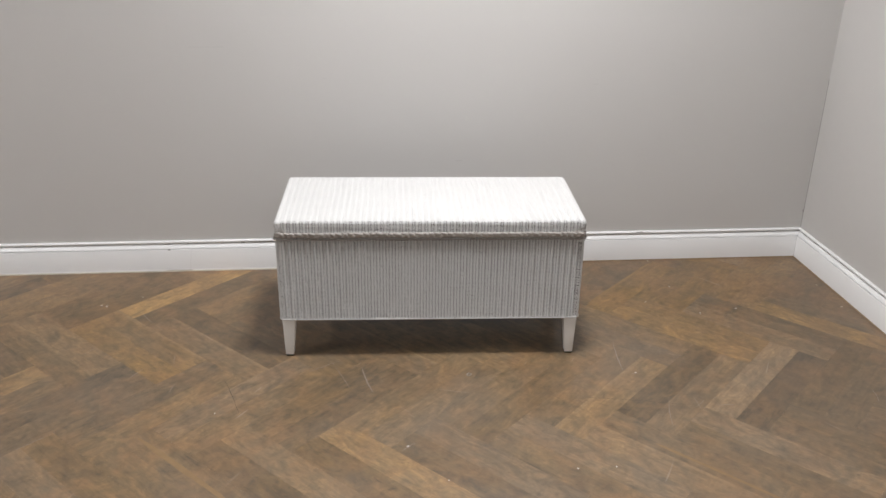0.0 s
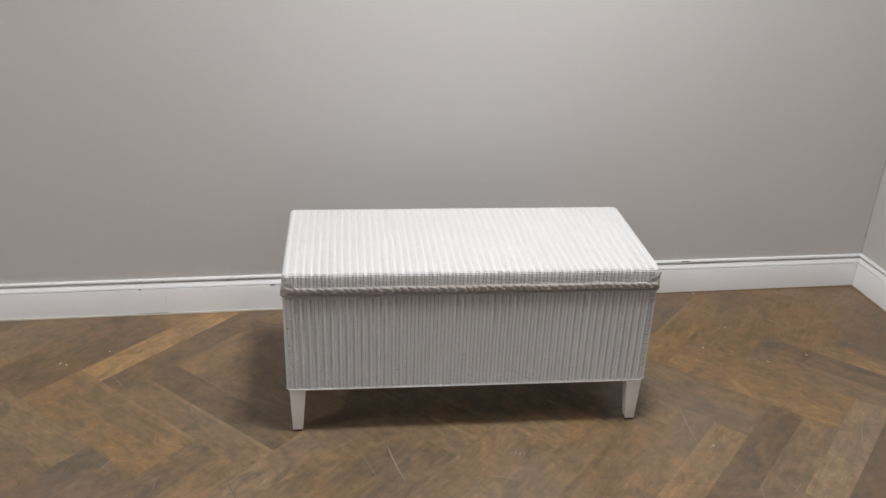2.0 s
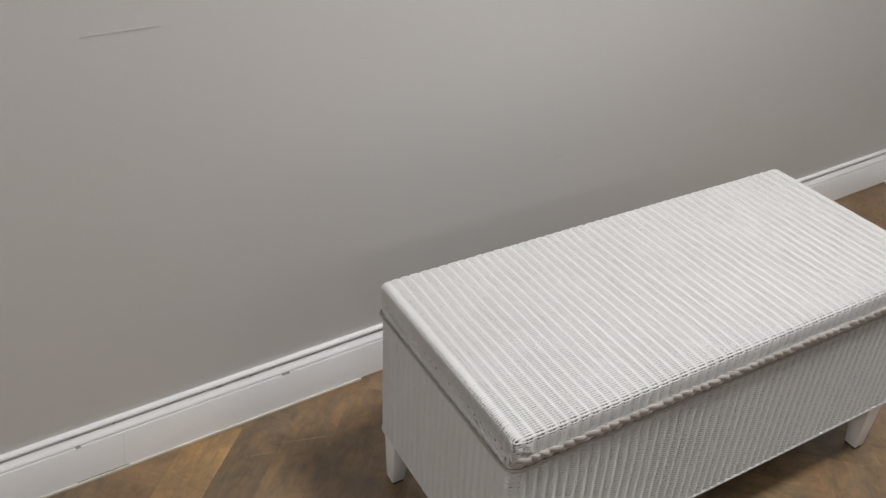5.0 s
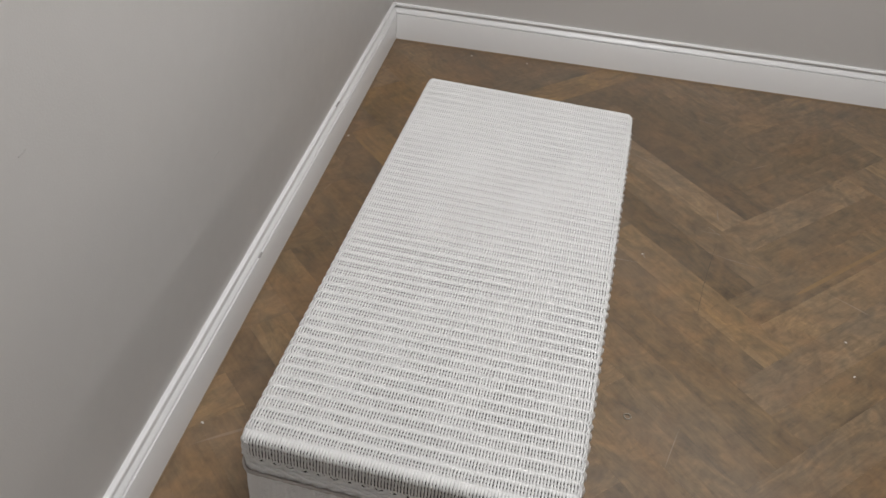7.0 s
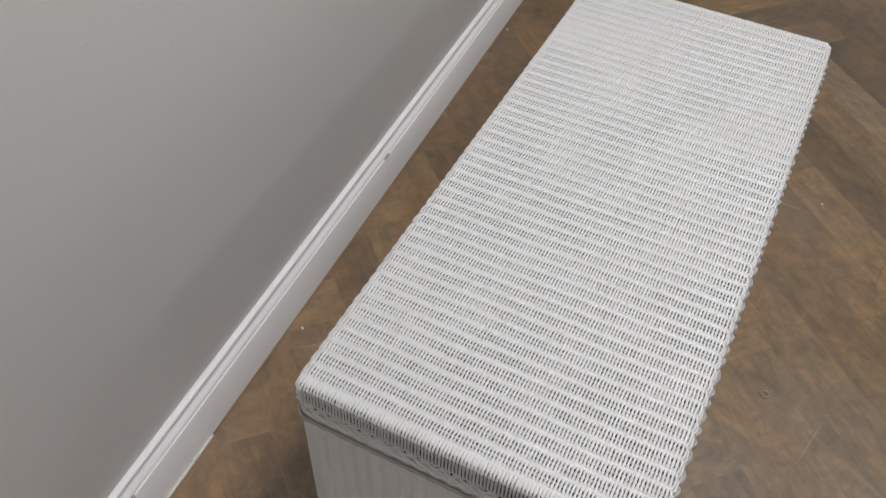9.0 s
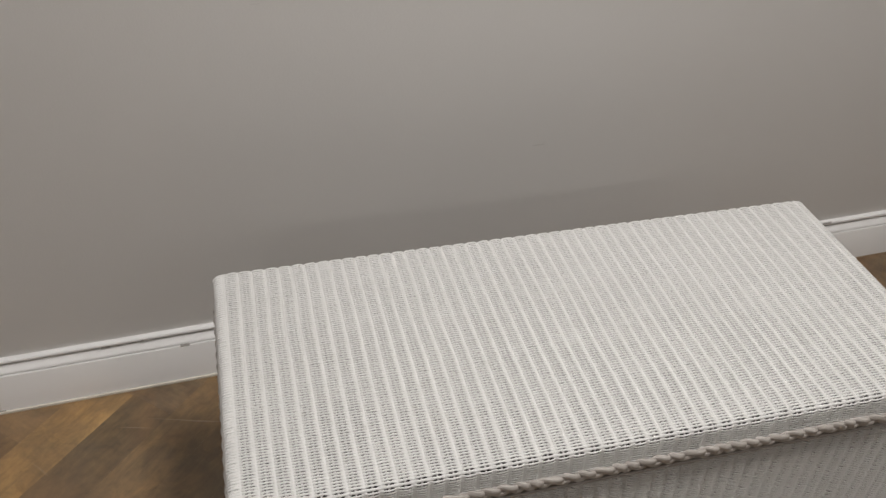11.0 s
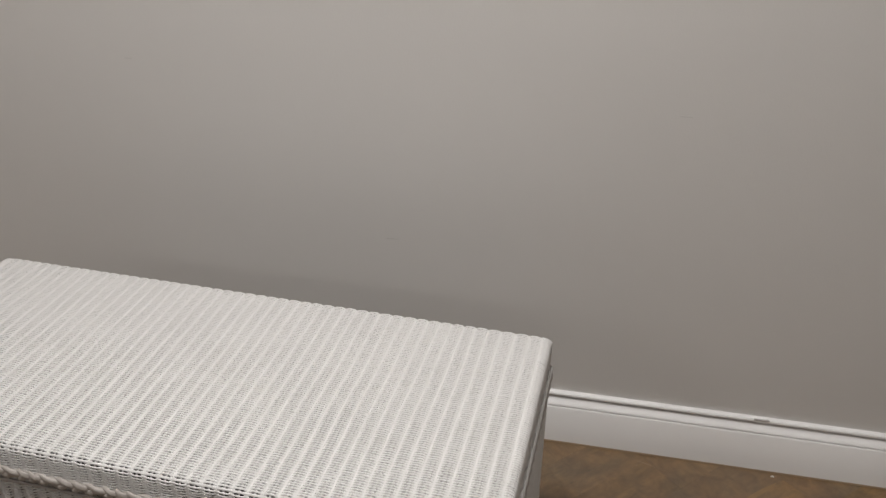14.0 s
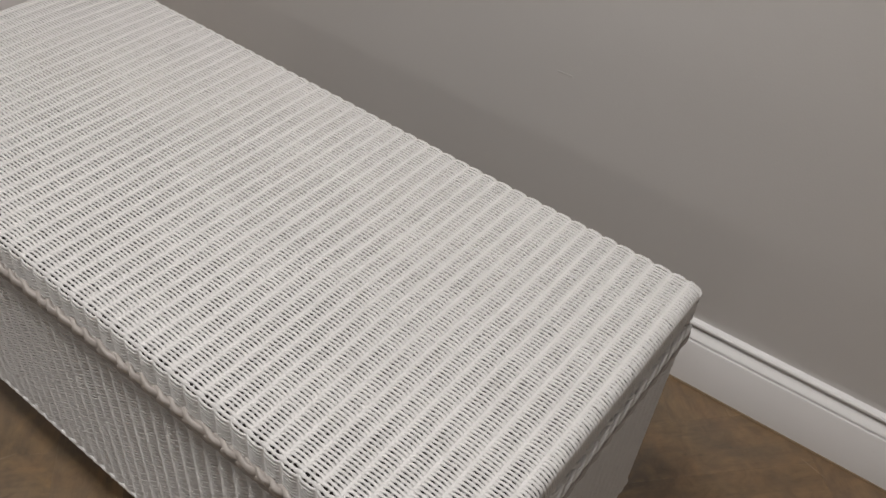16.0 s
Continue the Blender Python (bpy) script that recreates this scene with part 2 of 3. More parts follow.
CHIP = plain("white_paint_chip", (0.62, 0.60, 0.56), 0.6)
SAPWOOD = plain("golden_sapwood", (0.27, 0.175, 0.085), 0.45, 0.0, 0.35, 30)
SCUFF = plain("pale_scratched_wood", (0.265, 0.22, 0.175), 0.7)
SCORE = plain("dark_scored_wood", (0.115, 0.090, 0.068), 0.7)
FILLER = plain("brown_sealant", (0.30, 0.215, 0.135), 0.8)
SCRAPE = plain("scraped_wall_paint", (0.485, 0.467, 0.445), 0.6)
CAULK = plain("cream_filler", (0.74, 0.69, 0.60), 0.7, 0.0, 0.45, 14)
GREY = plain("bare_grey_primer", (0.33, 0.31, 0.29), 0.7)
RING = plain("pale_plastic", (0.27, 0.235, 0.185), 0.35)
TRIM = plain("white_metal_trim", (0.75, 0.75, 0.74), 0.4)
glow = Nodes("lamp_glow", 0.5)
glow.bsdf.inputs["Emission Color"].default_value = (1.0, 0.97, 0.935, 1)
glow.bsdf.inputs["Emission Strength"].default_value = 4.0
GLOW = glow.mat


# ---- mesh helpers ----
def link(name, mesh, material, parent=None, label="", smooth=False):
    mesh.materials.append(material)
    if smooth:
        mesh.shade_smooth()
    ob = new(name, mesh)
    if parent is not None:
        ob.parent = parent
    if label:
        tagged(ob, label=label)
    return ob


def part(name, bm, material, parent=None, label="", smooth=False):
    me = bpy.data.meshes.new(name)
    bm.normal_update()
    bm.to_mesh(me)
    bm.free()
    return link(name, me, material, parent, label, smooth)


def grid_mesh(name, verts, quads):
    me = bpy.data.meshes.new(name)
    v = np.asarray(verts, dtype=np.float32)
    q = np.asarray(quads, dtype=np.int32)
    me.vertices.add(len(v))
    me.vertices.foreach_set("co", v.ravel())
    me.loops.add(q.size)
    me.loops.foreach_set("vertex_index", q.ravel())
    me.polygons.add(len(q))
    me.polygons.foreach_set("loop_start", np.arange(0, q.size, 4, dtype=np.int32))
    me.update(calc_edges=True)
    me.validate()
    return me


def box_into(bm, lo, hi, bevel=0.0):
    r = bmesh.ops.create_cube(bm, size=1.0)
    for v in r["verts"]:
        v.co = [lo[i] + (v.co[i] + 0.5) * (hi[i] - lo[i]) for i in range(3)]
    if bevel:
        edges = {e for v in r["verts"] for e in v.link_edges}
        bmesh.ops.bevel(bm, geom=list(edges), offset=bevel, segments=2, profile=0.5, affect="EDGES")
    return bm


def boxed(lo, hi, bevel=0.0):
    return box_into(bmesh.new(), lo, hi, bevel)


def tube_quads(rings, sides, closed_ring=False, closed_path=False, base=0):
    """Quads of a swept strip: rings x sides vertices."""
    n = rings if closed_path else rings - 1
    m = sides if closed_ring else sides - 1
    i, j = np.meshgrid(np.arange(n), np.arange(m), indexing="ij")
    i2, j2 = (i + 1) % rings, (j + 1) % sides
    q = np.stack([i * sides + j, i * sides + j2, i2 * sides + j2, i2 * sides + j], -1).reshape(-1, 4)
    return q + base


# ---- the room: back wall, right wall, left and front walls, floor, ceiling ----
SKEW = math.radians(2.43)
ROOM = Matrix.Translation((1.637, 0.8305, 0)) @ Matrix.Rotation(SKEW, 4, "Z")   # origin: inner corner of the two seen walls
LEFT, FRONT, THICK = -5.2, -7.2, 0.14
EAST = Matrix.Rotation(math.radians(1.7), 4, "Z")   # the side wall stands a little open


def structure(name, bm, material, label, smooth=False):
    if name.endswith("_east"):
        bmesh.ops.transform(bm, matrix=EAST, verts=bm.verts)
    bmesh.ops.transform(bm, matrix=ROOM, verts=bm.verts)
    return tagged(part(name, bm, material, None, "", smooth), label, "", "", "structure")


structure("wall_north", boxed((LEFT - THICK, 0, -0.05), (THICK, THICK, CEIL)), WALL, "plain matt greige painted wall behind the blanket box")
structure("wall_east", boxed((0, FRONT, -0.05), (THICK, 0, CEIL)), WALL, "plain matt greige painted side wall")
# added out of view: west wall bounces light, south wall and ceiling absorb it
structure("wall_west", boxed((LEFT - THICK, FRONT, -0.05), (LEFT, 0, CEIL)), WALL, "unseen greige wall closing the room, added to bounce light to the side wall")
structure("wall_south", boxed((LEFT - THICK, FRONT - THICK, -0.05), (0.36, FRONT, CEIL)), DARK_WALL, "unseen wall closing the room, added and kept dark to cut bounced light")
structure("ceiling", boxed((LEFT - THICK, FRONT - THICK, CEIL), (0.36, THICK, CEIL + 0.1)), CEILING, "unseen ceiling, kept dark grey to cut bounced light")


def skirting_profile():
    """Distance from the wall and height: torus bead, quirk, ogee, step, plain face."""
    pts = [(0.0, 0.131)]
    for k in range(6):
        a = math.pi / 2 - k * math.pi / 5
        pts.append((0.0058 + 0.0052 * math.cos(a), 0.1258 + 0.0052 * math.sin(a)))
    pts += [(0.0015, 0.1212), (0.0008, 0.1200), (0.0008, 0.1156), (0.0056, 0.1150)]
    for k in range(7):
        s = k / 6
        pts.append((0.0064 + 0.0090 * (1 - math.cos(s * math.pi)) / 2, 0.1146 - 0.0148 * s))
    pts += [(0.0112, 0.0990), (0.0106, 0.0966), (0.0172, 0.0962), (0.0182, 0.0938), (0.0182, 0.0035), (0.0, 0.0035)]
    return pts


def skirting(name, x0, x1, label, mitre_end):
    """Runs along local x on the wall y = 0, facing -y, mitred into the inner corner at x1."""
    bm = bmesh.new()
    prof = skirting_profile()
    n = 40
    rows = []
    for i in range(n + 1):
        ring = []
        for d, z in prof:
            x = x0 + (x1 - x0) * i / n
            if i == n and mitre_end:
                x = x1 - d
            ring.append(bm.verts.new((x, -d, z)))
        rows.append(ring)
    for a, b in zip(rows, rows[1:]):
        for j in range(len(prof) - 1):
            f = bm.faces.new((a[j], a[j + 1], b[j + 1], b[j]))
            f.smooth = True
    bmesh.ops.recalc_face_normals(bm, faces=bm.faces)
    return bm


bm = skirting("skirting", LEFT, 0.0, "", True)
north_skirt = structure("baseboard_north", bm, SKIRT, "white gloss moulded skirting board with small chips")
bm = skirting("skirting", FRONT, 0.0, "", True)
# the east wall's run: mirrored across the corner's diagonal
bmesh.ops.transform(bm, matrix=Matrix(((0, 1, 0, 0), (1, 0, 0, 0), (0, 0, 1, 0), (0, 0, 0, 1))), verts=bm.verts)
bmesh.ops.reverse_faces(bm, faces=bm.faces)
structure("baseboard_east", bm, SKIRT, "white gloss moulded skirting board with small chips")
for ob in bpy.data.objects:
    if ob.name.startswith("baseboard"):
        for poly in ob.data.polygons:
            poly.use_smooth = True
        ob.data.set_sharp_from_angle(angle=radians(35))

structure("floor_sealant_north", boxed((-2.05, -0.0195, -0.001), (0, -0.0, 0.0040)), FILLER, "thin dark gap line under the skirting board")
structure("floor_sealant_west", boxed((LEFT, -0.0225, -0.001), (-2.054, -0.0, 0.0046)), CAULK, "thin cream bead of filler along the skirting's foot")
structure("floor_sealant_east", boxed((-0.0205, FRONT, -0.001), (0, -0.021, 0.0040)), FILLER, "thin dark gap line under the skirting board")

# small wear on walls and skirting
def wear_mark(name, parent, lo, hi, label, material=None):
    bm = boxed(lo, hi)
    bmesh.ops.transform(bm, matrix=ROOM, verts=bm.verts)
    part(name, bm, material or GREY, parent, label)


north_wall = bpy.data.objects["wall_north"]
wear_mark("crack", north_wall, (-0.0018, -0.0016, 0.131), (-0.0002, 0.0, 0.78), "dark hairline crack in the corner of the walls")
wear_mark("crack", north_wall, (-0.006, -0.0030, 0.204), (-0.0005, 0.0, 0.214), "dark chip beside the crack")
for dx, dz, w, h, out in ((-2.688, 0.1215, 0.016, 0.0022, 0.0090), (-2.686, 0.0960, 0.010, 0.0028, 0.0180), (-2.61, 0.1215, 0.006, 0.004, 0.0095),
                          (-0.720, 0.1290, 0.030, 0.0025, 0.0118), (-1.37, 0.0965, 0.020, 0.003, 0.0186), (-2.389, 0.1200, 0.016, 0.0026, 0.0092), (-2.319, 0.1225, 0.007, 0.0022, 0.0112),
                          (-2.240, 0.0968, 0.018, 0.0030, 0.0184)):
    wear_mark("chip", north_skirt, (dx - w / 2, -out, dz - h / 2), (dx + w / 2, -out + 0.006, dz + h / 2), "small dark chip in the paint")
wear_mark("scratch", north_wall, (-2.53, -0.0006, 0.913), (-2.40, 0.0, 0.9155), "faint scratch in the wall paint", SCRAPE)
wear_mark("scratch", north_wall, (-1.515, -0.0006, 0.455), (-1.490, 0.0, 0.4575), "faint scratch in the wall paint", SCRAPE)
wear_mark("gap", north_skirt, (-2.705, -0.0188, 0.0046), (-2.600, -0.012, 0.0060), "dark gap under the skirting board", SCORE)
wear_mark("scratch", north_wall, (-0.975, -0.0006, 0.764), (-0.952, 0.0, 0.7665), "faint scratch in the wall paint", SCRAPE)
wear_mark("scratch", north_wall, (-2.036, -0.0006, 0.793), (-2.020, 0.0, 0.7955), "faint scratch in the wall paint", SCRAPE)
bm = boxed((-0.0002, -0.0183, 0.006), (0.0002, -0.012, 0.094))
lean = Matrix.Identity(4)
lean[0][2], lean[0][3] = 0.12, -2.6093   # the cut is not quite upright
bmesh.ops.transform(bm, matrix=ROOM @ lean, verts=bm.verts)
part("seam", bm, SCRAPE, north_skirt, "hairline seam between two lengths")

# ---- the blanket box ----
box = tagged(new("blanket_box"), "white painted woven loom blanket box on tapered legs, lid closed", "blanket box")
PITCH = 0.0204
WEFT, BODY_WEFT = 0.0043, 0.0049


def rib_rise(phase, height=0.0022, power=2.0):
    """Height of the weave: low where a flat warp binds it (phase 0), arched between two (0.5)."""
    e = 2 * np.abs(phase % 1.0 - 0.5)
    return height * np.maximum(1 - e ** power, 0) ** 0.9


def strand_half(phase, slack, pitch, band, split, press=0.52):
    """Half width of a strand: pressed together at the warps, drawn apart between them."""
    d = np.abs((phase + 0.5) % 1.0 - 0.5)
    mid = np.exp(-((d - 0.5) / 0.075) ** 2)
    return pitch * (slack + (press - slack) * np.exp(-(d / band) ** 6) + split * mid)


def clouds(rng, rows, cols, cell_r, cell_c):
    """Smooth random field from 0 to 1, cells of the given size."""
    g = rng.random((rows // cell_r + 3, cols // cell_c + 3))
    r, c = np.arange(rows) / cell_r, np.arange(cols) / cell_c
    ri, ci = r.astype(int), c.astype(int)
    fr, fc = (r - ri)[:, None], (c - ci)[None, :]
    fr, fc = fr * fr * (3 - 2 * fr), fc * fc * (3 - 2 * fc)
    a, b = g[ri][:, ci], g[ri][:, ci + 1]
    p, q = g[ri + 1][:, ci], g[ri + 1][:, ci + 1]
    return (a * (1 - fc) + b * fc) * (1 - fr) + (p * (1 - fc) + q * fc) * fr


def strands(points, normals, across, phase, closed, jitter, slack, depth, pitch, band=0.225, split=0.05, clog=0.25, mess=None, height=0.0022, swap=0.0, widen=None, press=0.52, rough=1.0, power=2.0):
    """points, normals, across: (strand, step, 3). A half-round cord along every strand.
    clog: how far thick paint fills the gaps in patches; mess: loose, crossed ends, step by step."""
    s, k, _ = points.shape
    patch = 0.55 * clouds(jitter, s, k, 9, 40) + 0.45 * clouds(jitter, s, k, 3, 9)
    fill = np.clip((patch - 0.45) / 0.25, 0, 1) * np.asarray(clog)
    hw = strand_half(phase + swap, slack, pitch, band, split, press)[None, :]
    hw = (hw + (press * pitch - hw).clip(0) * fill)[:, :, None] * (1 + 0.05 * rough * jitter.standard_normal((s, k, 1)))
    if widen is not None:
        hw = hw * widen[:, :, None]
    rise = rib_rise(phase, height, power)[None, :, None] + 0.00010 * rough * jitter.standard_normal((s, k, 1)) + 0.00005 * jitter.standard_normal((s, 1, 1))
    wob = 0.00012 * rough * jitter.standard_normal((s, k, 1))
    if mess is not None:
        loose = mess[None, :, None]
        hw = hw * (1 + loose * (0.42 * jitter.random((s, k, 1)) - 0.20))
        wob = wob + loose * 0.0009 * jitter.standard_normal((s, k, 1))
        rise = rise + loose * 0.0008 * jitter.standard_normal((s, k, 1))
    top = points + normals * rise + across * wob
    rows = np.stack([top - across * hw * 0.5 - normals * depth, top - across * hw - normals * (depth * 0.42), top - across * hw * 0.55 + normals * 0.0002,
                     top + across * hw * 0.55 + normals * 0.0002, top + across * hw - normals * (depth * 0.42), top + across * hw * 0.5 - normals * depth], 2)
    verts = rows.reshape(-1, 3)
    one = tube_quads(k, 6, False, closed)
    quads = (one[None] + (np.arange(s) * k * 6)[:, None, None]).reshape(-1, 4)
    return verts, quads


rng = np.random.default_rng(7)
LX, LY0, LY1, LZ0, LZ1, LR = 0.5035, -0.002, 0.4365, 0.4575, 0.4998, 0.0085
RC = 0.012   # corner radius of the lid in plan


def end_path(half, z0, z1, r, steps):
    """(distance out, height, normal out, normal up) from the middle of the top, over a rounded edge and down the face."""
    out = []
    for k in range(1, 5):
        a = math.pi / 2 * k / 4
        out.append((half - r + r * math.sin(a), z1 - r + r * math.cos(a), math.sin(a), math.cos(a)))
    for k in range(1, steps + 1):
        out.append((half, z1 - r - (z1 - r - z0) * k / steps, 1.0, 0.0))
    return out


# lid, y profile: back face, round edge, top, round edge, front face
half_y = (LY1 - LY0) / 2
arc = math.pi / 2 * LR
down = LZ1 - LR - LZ0
total = 2 * (half_y - LR) + 2 * arc + 2 * down


def lid_profile(s):
    """Position along the profile s (0 at the front's lower edge) as y, z, normal y, normal z."""
    if s < down:
        return LY0, LZ0 + s, -1.0, 0.0
    s -= down
    if s < arc:
        a = s / LR
        return LY0 + LR - LR * math.cos(a), LZ1 - LR + LR * math.sin(a), -math.cos(a), math.sin(a)
    s -= arc
    flat = 2 * (half_y - LR)
    if s < flat:
        return LY0 + LR + s, LZ1, 0.0, 1.0
    s -= flat
    if s < arc:
        a = s / LR
        return LY1 - LR + LR * math.sin(a), LZ1 - LR + LR * math.cos(a), math.sin(a), math.cos(a)
    s -= arc
    return LY1, LZ1 - LR - s, 1.0, 0.0


def ease(t):
    t = np.clip(t, 0, 1)
    return t * t * (3 - 2 * t)


def drift(x):
    """The ribs of the lid are not quite evenly spaced."""
    return x - 0.0064 * ease((x + 0.47) / 0.37) * (1 - ease((x - 0.40) / 0.09))


ribs_x = (np.arange(49) - 24) * PITCH
fractions = np.array([0.0, 0.12, 0.20, 0.27, 0.36, 0.43, 0.5, 0.57, 0.64, 0.73, 0.80, 0.88])
xs = np.sort(np.concatenate([(ribs_x[:, None] + fractions[None, :] * PITCH).ravel(), ribs_x[:1] - np.array([0.13]) * PITCH]))
xs = xs[np.abs(xs) < LX - LR + 0.001]
count = int(total / WEFT)
prof = np.array([lid_profile((i + 0.5) * total / count) for i in range(count)])
tops = prof[:, 3] > 0.5
lid_v, lid_q, base = [], [], 0
for group in (tops, ~tops):
    pr = prof[group]
    if group is tops:
        ends = end_path(LX, LZ0 + 0.0085, LZ1, LR, 5)
        px = np.concatenate([[-e[0] for e in reversed(ends)], xs, [e[0] for e in ends]])
        dz = np.concatenate([[e[1] - LZ1 for e in reversed(ends)], xs * 0, [e[1] - LZ1 for e in ends]])
        nx = np.concatenate([[-e[2] for e in reversed(ends)], xs * 0, [e[2] for e in ends]])
        nu = np.concatenate([[e[3] for e in reversed(ends)], xs * 0 + 1, [e[3] for e in ends]])
        ph = np.concatenate([np.array([0.1, 0.28, 0.5, 0.28, 0.1, 0.3, 0.5, 0.3, 0.15]), xs / PITCH, np.array([0.15, 0.3, 0.5, 0.3, 0.1, 0.28, 0.5, 0.28, 0.1])])
    else:
        inner = xs[np.abs(xs) < LX - RC]
        turn = np.linspace(0.0, math.pi / 2, 5)
        px = np.concatenate([-(LX - RC + RC * np.sin(turn[::-1])), inner, LX - RC + RC * np.sin(turn)])
        back = np.concatenate([RC * (1 - np.cos(turn[::-1])), inner * 0, RC * (1 - np.cos(turn))])
        nx = np.concatenate([-np.sin(turn[::-1]), inner * 0, np.sin(turn)])
        nu = np.concatenate([np.cos(turn[::-1]), inner * 0 + 1, np.cos(turn)])
        dz = px * 0
        ph = px / PITCH
    px = np.where(np.abs(px) < LX - RC, drift(px), px)
    S, K = len(pr), len(px)
    P = np.zeros((S, K, 3))
    N = np.zeros((S, K, 3))
    A = np.zeros((S, K, 3))
    P[:, :, 0] = px[None]
    P[:, :, 1] = pr[:, 0:1]
    P[:, :, 2] = pr[:, 1:2] + dz[None]
    if group is tops:
        # strands by the front and back edges stop short, so that the corners are round in plan
        edge = np.clip(RC - np.minimum(pr[:, 0] - LY0, LY1 - pr[:, 0]), 0, RC)
        short = RC - np.sqrt(RC ** 2 - edge ** 2)
        P[:, :, 0] += (clouds(rng, S, K, 22, 60) - 0.5) * 0.0034 * (np.abs(px) < LX - 0.02)[None]
        P[:, :, 0] -= np.sign(px)[None] * short[:, None] * np.clip((np.abs(px) - LX + 0.045) / 0.03, 0, 1)[None]
    else:
        P[:, :, 1] -= pr[:, 2:3] * back[None]
    N[:, :, 0] = nx[None]
    N[:, :, 1] = pr[:, 2:3] * nu[None]
    N[:, :, 2] = pr[:, 3:4] * nu[None]
    A[:, :, 1] = pr[:, 3:4]
    A[:, :, 2] = -pr[:, 2:3]
    v, q = strands(P, N, A, ph, False, rng, 0.312 if group is tops else 0.255, 0.0020, WEFT, band=0.262 if group is tops else 0.15, split=0.15 if group is tops else 0.05, clog=0.26, rough=1.45, height=0.0024, power=3.2, mess=None if group is tops else 1.2 * np.exp(-((np.abs(px) - LX + 0.008) / 0.011) ** 2), widen=(1 + 0.14 * np.exp(-((np.abs(pr[:, 3]) - 0.6) / 0.35) ** 2))[:, None] * np.where(np.abs(ph % 1 - 0.5) < 0.23, np.where(np.abs(px) > LX - LR + 0.001, 1.02, 1.0), 1.0)[None, :] * np.where(np.abs(px) > LX - 0.0004, 0.80, 1.0)[None, :])
    lid_v.append(v)
    lid_q.append(q + base)
    base += len(v)
# board under the lid's weave, seen through the gaps; near-black to draw their shade
lid = part("lid", boxed((-LX + 0.006, LY0 + 0.006, LZ0 + 0.002), (LX - 0.006, LY1 - 0.006, LZ1 - 0.0042), 0.004), GAP_SHADE, box, "closed lid covered in white woven cord with raised ribs")
tagged(link("weave", grid_mesh("weave", np.concatenate(lid_v), np.concatenate(lid_q)), CORD, lid, "", True), kind="stuff")


def strip(path, radius, sides, start, end, flat=1.0):
    """A half-round or flattened rod along path: list of (point, normal, side)."""
    bm = bmesh.new()
    rows = []
    for p, n, s in path:
        row = []
        for j in range(sides):
            a = start + (end - start) * j / (sides - 1)
            row.append(bm.verts.new(Vector(p) + Vector(s) * (radius * math.cos(a)) + Vector(n) * (flat * radius * math.sin(a))))
        rows.append(row)
    for a, b in zip(rows, rows[1:]):
        for j in range(sides - 1):
            bm.faces.new((a[j], a[j + 1], b[j + 1], b[j]))
    return bm


stops = [0, down * 0.5, down] + [down + arc * k / 3 for k in (1, 2, 3)] + [total / 2]
stops += [total - s for s in reversed(stops[:-1])]
rod_path, thin_path = [], []
for s in stops:
    y, z, ny, nz = lid_profile(min(max(s, 1e-5), total - 1e-5))
    n = Vector((0, ny, nz))
    rod_path.append((Vector((0, y, z)) - n * 0.0008, n, (1, 0, 0)))
    thin_path.append((Vector((0, y, z)), n, (1, 0, 0)))
rod = part("rib", strip(rod_path, 0.0033, 5, 0, math.pi, 0.5), CORD, lid, "", True)
thin = part("thin_warp", strip(thin_path, 0.0012, 3, 0, math.pi), CORD, lid, "", True)
rod.location.x, thin.location.x = drift(ribs_x[0]), drift(ribs_x[0] + PITCH / 2)
for x in ribs_x[1:]:
    for src, dx in ((rod, 0.0), (thin, PITCH / 2)):
        if src is thin and x + dx > LX - 0.012:
            continue
        c = src.copy()
        scene.collection.objects.link(c)
        c.location.x = drift(x + dx)

# body: strands run round the four sides
BX, BY0, BY1, BZ0, BZ1, BR = 0.5035, 0.003, 0.433, 0.147, 0.4625, 0.014


def round_rect(step_marks):
    """Points round the body's plan: (x, y, normal x, normal y, phase)."""
    pts = []
    sides = [((-BX + BR, BY0), (1, 0), 2 * (BX - BR), (0, -1)), ((BX, BY0 + BR), (0, 1), BY1 - BY0 - 2 * BR, (1, 0)),
             ((BX - BR, BY1), (-1, 0), 2 * (BX - BR), (0, 1)), ((-BX, BY1 - BR), (0, -1), BY1 - BY0 - 2 * BR, (-1, 0))]
    for (sx, sy), (dx, dy), length, (nx, ny) in sides:
        n = max(1, round(length / PITCH))
        for i in range(n):
            for f in step_marks:
                d = (i + f) * length / n
                pts.append((sx + dx * d, sy + dy * d, nx, ny, i + f))
        ex, ey = sx + dx * length, sy + dy * length
        cx, cy = ex - nx * BR, ey - ny * BR
        for k in range(5):
            a = math.pi / 2 * k / 5
            vx, vy = nx * math.cos(a) + dx * math.sin(a), ny * math.cos(a) + dy * math.sin(a)
            pts.append((cx + vx * BR, cy + vy * BR, vx, vy, (0.0, 0.25, 0.5, 0.75, 0.9)[k]))
    return np.array(pts)


ring = round_rect(fractions)
rows_z = np.arange(BZ0 + BODY_WEFT, BZ1, BODY_WEFT)
S, K = len(rows_z), len(ring)
P = np.zeros((S, K, 3))
N = np.zeros((S, K, 3))
A = np.zeros((S, K, 3))
P[:, :, 0], P[:, :, 1], P[:, :, 2] = ring[None, :, 0], ring[None, :, 1], rows_z[:, None]
N[:, :, 0], N[:, :, 1] = ring[None, :, 2], ring[None, :, 3]
A[:, :, 2] = 1.0
